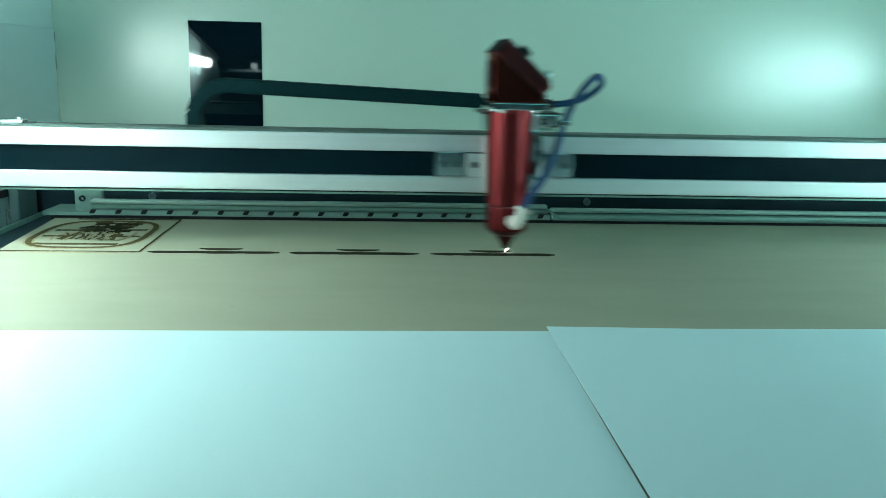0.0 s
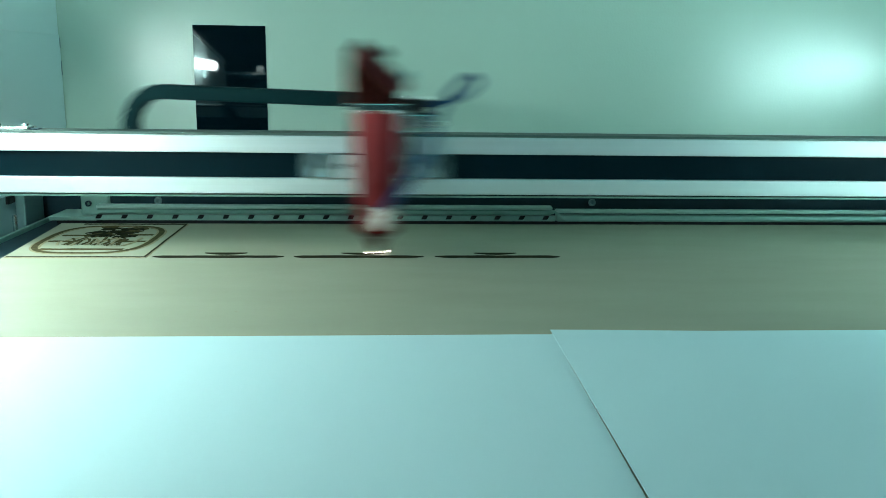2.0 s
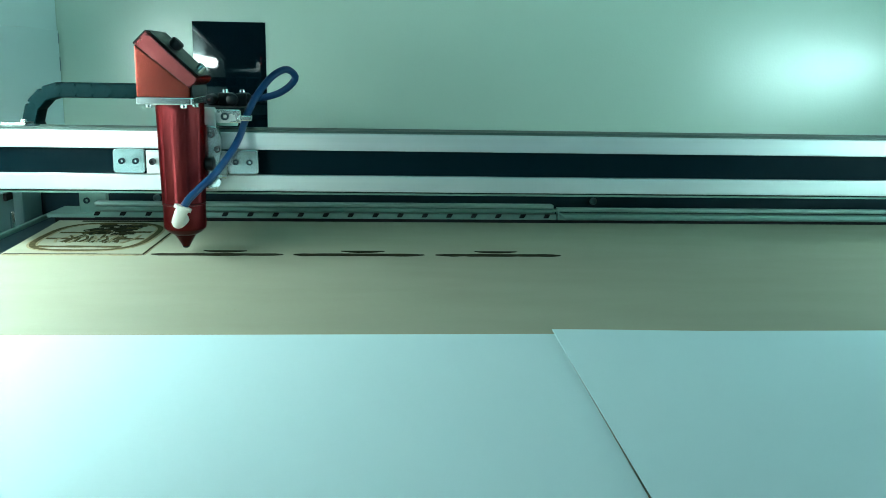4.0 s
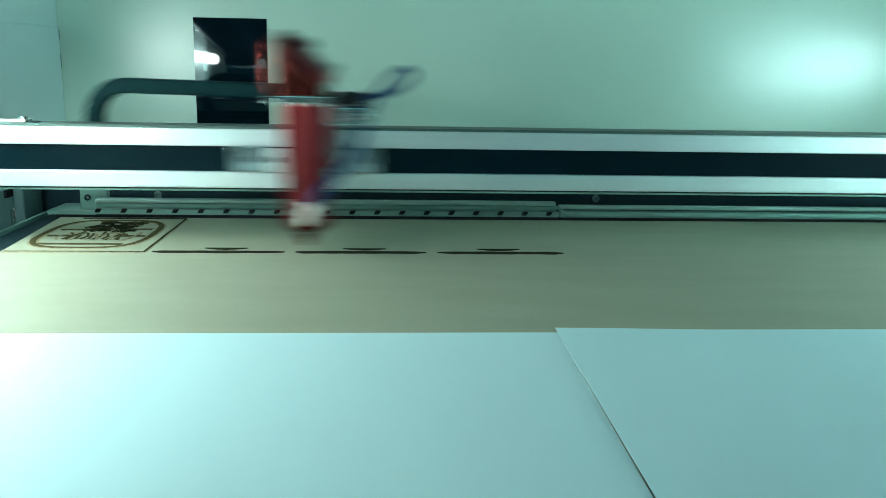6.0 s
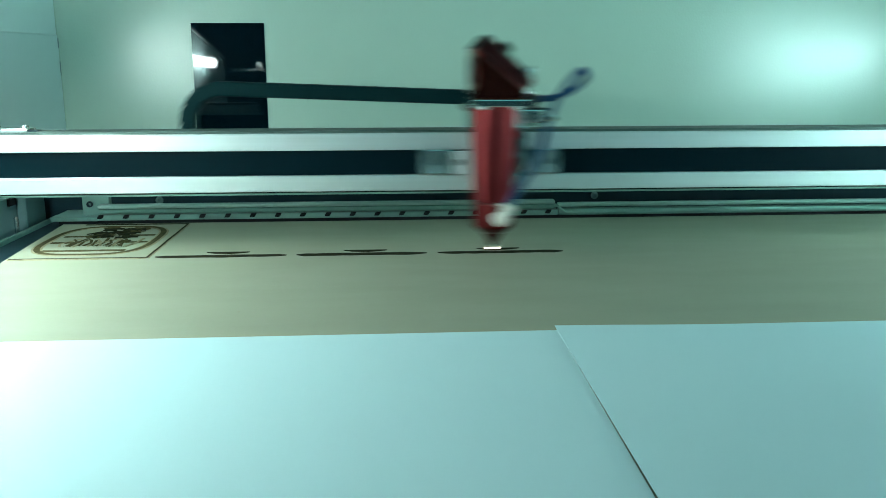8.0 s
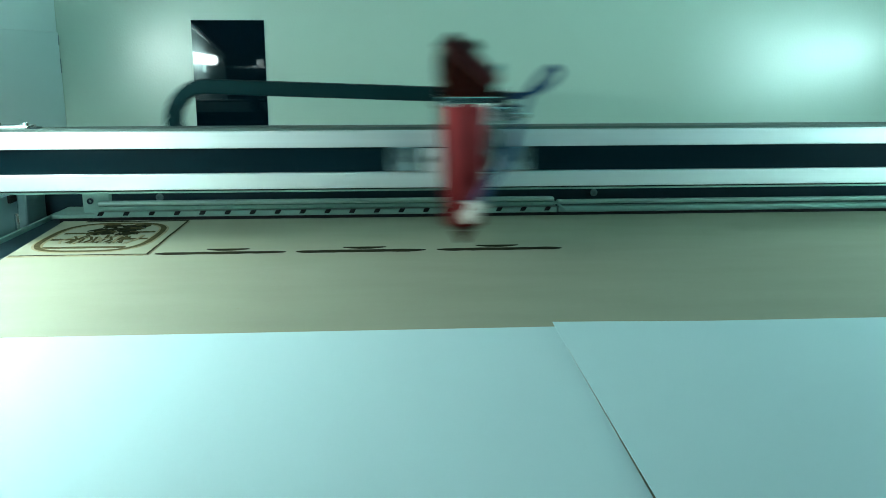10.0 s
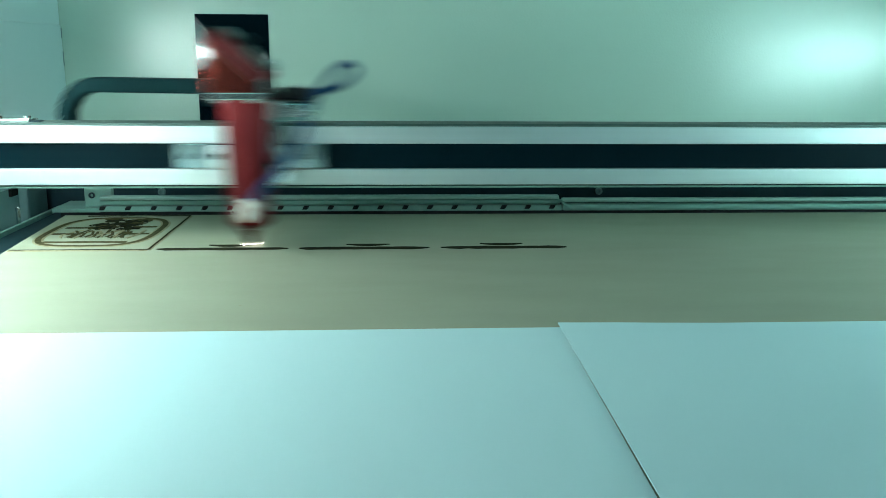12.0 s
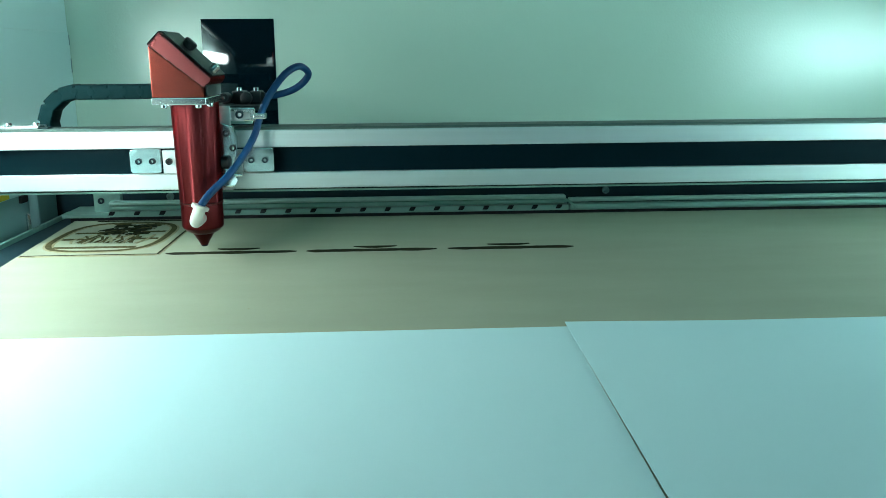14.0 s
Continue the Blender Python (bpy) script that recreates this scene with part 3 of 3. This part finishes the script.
    # glow where the beam meets the wood
    spot = part("laser_spot", lathe([(0.0003, 0.0005), (0.0008, 0.0007), (0.0008, 0.0013), (0.0003, 0.0016)], n=14), SPARK, h, "glowing laser spot", True)
    return h, spot


# ---- cable chain ----
LINK = 0.0135
CHAIN_Y = 0.0755


def build_chain():
    c = thing("cable_chain", "dark plastic cable chain looping behind the gantry beam", "cable chain", at=(0, CHAIN_Y, 0))
    links = []
    bm = boxes((-0.0072, 0.0072, -0.0095, 0.0095, -0.0062, 0.0062))
    soften(bm, 0.0018, 2)
    lid = boxes((-0.0062, 0.0062, -0.0108, -0.0094, -0.0054, 0.0054))
    lid_mesh = mesh_of("link_cover", soften(lid, 0.0004, 1), CHAIN)
    body = mesh_of("chain_link", bm, CHAIN, True)
    pin_mesh = mesh_of("link_pin", lathe([(0.0034, -0.0100), (0.0034, -0.0107), (0.0028, -0.0109), (0.0010, -0.0109)], n=16, axis="y"), CHAIN, True)
    for k in range(31):
        ob = new("chain_link", body)
        ob.parent = c
        cover = new("link_cover", lid_mesh)
        cover.parent = ob
        pin = new("link_pin", pin_mesh)
        pin.parent = ob
        pin.location = (0.0063, 0, 0)
        links.append(ob)
    return links


# ---- lamps and small fittings ----
def build_tubes():
    for x, y, back, side, mat in ((LEFT + 0.0150, -0.206, 0.257, 1, TUBE), (RIGHT - 0.0150, -0.206, 0.257, -1, OLD_TUBE)):
        lamp = thing("led_tube_lamp", "white LED tube lamp along the side of the bed", "tube lamp", group="tube lamps", at=(x, y, 0.1565))
        lamp.rotation_euler = (radians(1.5), 0, 0)
        part("tube", lathe([(0.0080, -0.246), (0.0095, -0.243), (0.0095, back - 0.003), (0.0080, back)], n=20, axis="y"), mat, lamp, "glowing white tube", True)
        a, b = sorted((-side * 0.0260, -side * 0.0093))
        for y0 in (-0.240, 0.200):
            part("clip", boxes((a, b, y0, y0 + 0.020, -0.0235, 0.007)), SIDE_PAINT, lamp)
        part("end_cap", lathe([(0.0092, -0.262), (0.0096, -0.258), (0.0096, -0.2465)], n=20, axis="y"), WHITE_PLASTIC, lamp, smooth=True)
        part("end_cap", lathe([(0.0076, back + 0.0005), (0.0072, back + 0.005)], n=20, axis="y"), WHITE_PLASTIC, lamp, smooth=True)


def build_label():
    s = part("warning_label", boxes((LEFT + 0.0002, LEFT + 0.0008, 0.060, 0.131, 0.0275, 0.0357)), PAPER)
    tagged(s, "white and yellow warning label on the side housing", "label")
    part("yellow_field", boxes((LEFT + 0.0008, LEFT + 0.0012, 0.065, 0.112, 0.0281, 0.0335)), YELLOW, s)
    slot = part("side_slot", rounded(LEFT - 0.002, LEFT + 0.003, 0.133, 0.147, 0.0200, 0.0270, 0.001), HOLE)
    tagged(slot, "dark slot bracket on the side housing", "bracket")
    post = part("side_post", rounded(LEFT + 0.0004, LEFT + 0.010, 0.150, 0.195, -0.06, 0.034, 0.002), POST)
    tagged(post, "grey folded steel post beside the bed", "post")


build_walls()
BED_BOARD = build_bed()
build_marks(BED_BOARD)
build_sheets()
build_rear_rail()
build_gantry()
HEAD, SPOT = build_head()
LINKS = build_chain()
build_tubes()
build_label()

# ---- movement: the head sweeps to and fro along the gantry ----
TURNS = (-0.960, -0.440, 0.080, 0.508, 0.980, 1.401, 1.798, 2.265, 2.710, 3.144, 3.570, 3.998, 4.437, 4.897, 5.386, 5.816, 6.285, 6.744,
         7.174, 7.631, 8.099, 8.550, 8.989, 9.424, 9.862, 10.334, 10.796, 11.237, 11.674, 12.139, 12.602, 13.086, 13.541, 13.990, 14.430)
SWEEP_MID, SWEEP, EASE = -0.0266, 0.1357, 0.371
STUTTER = ((0.0, 0.004), (0.5, 0.005), (1.6, -0.009), (1.7, 0.009), (1.0, -0.0038), (2.0, -0.013), (2.1, 0.013), (3.0, 0.0055), (6.0, 0.006), (6.1, 0.008), (6.5, 0.004), (7.0, -0.004), (10.5, -0.003), (12.0, -0.0045), (12.3, -0.009), (13.0, 0.0015), (14.0, 0.0035))

FIRING = ((-0.1545, -0.110), (-0.044, 0.002), (0.061, 0.1055))


def head_x(t):
    """Where the head is: full right at the first of the turns, full left at the next, and so on."""
    i = max(k for k in range(len(TURNS) - 1) if TURNS[k] <= t)
    u = (t - TURNS[i]) / (TURNS[i + 1] - TURNS[i])
    if i % 2:
        u = 1 - u
    v = 1 / (1 - EASE)
    if u < EASE:
        s = 0.5 * v / EASE * u * u
    elif u < 1 - EASE:
        s = v * (u - EASE / 2)
    else:
        s = 1 - 0.5 * v / EASE * (1 - u) ** 2
    x = SWEEP_MID + SWEEP * (1 - 2 * s)
    return x + sum(dx * 0.5 * (1 + math.cos(math.pi * min(1.0, abs(t - at) / 0.1))) for at, dx in STUTTER)


def link_pose(s, x):
    """The pose of a link s metres along the chain, with the head at x."""
    end_x, end_z, low = x - 0.016, 0.1205 + 0.013 * (0.109 - x), 0.070
    left = -0.220 + 0.52 * x
    length = end_x - left - 0.030
    top = end_z + 0.070 * max(0.0, length - 0.10)
    r = (top - low) / 2
    cx = left + r + 0.006
    length = end_x - cx
    if s < length:
        k = s / length
        return pose(end_x - s, 0, end_z + (top - end_z) * k, 0, math.degrees(math.atan2(top - end_z, length)), 0)
    a = (s - length) / r
    if a < math.pi:
        return pose(cx - r * math.sin(a), 0, top - r + r * math.cos(a), 0, -math.degrees(a), 0)
    return pose(cx + (a - math.pi) * r, 0, low, 0, -180, 0)


def motions():
    times = [k / 30 for k in range(421)]
    xs = [head_x(t) for t in times]
    walk(HEAD, [(t, pose(x, HEAD_Y, 0)) for t, x in zip(times, xs)])
    # the beam fires only over the three pictures; between them its glow stays up in the nozzle
    walk(SPOT, [(k / 120, pose(0, 0, 0.0 if any(a < head_x(k / 120) < b for a, b in FIRING) else 0.0045)) for k in range(1681)])
    for k, ob in enumerate(LINKS):
        walk(ob, [(t, link_pose((k + 0.5) * LINK, x)) for t, x in zip(times, xs)])


motions()
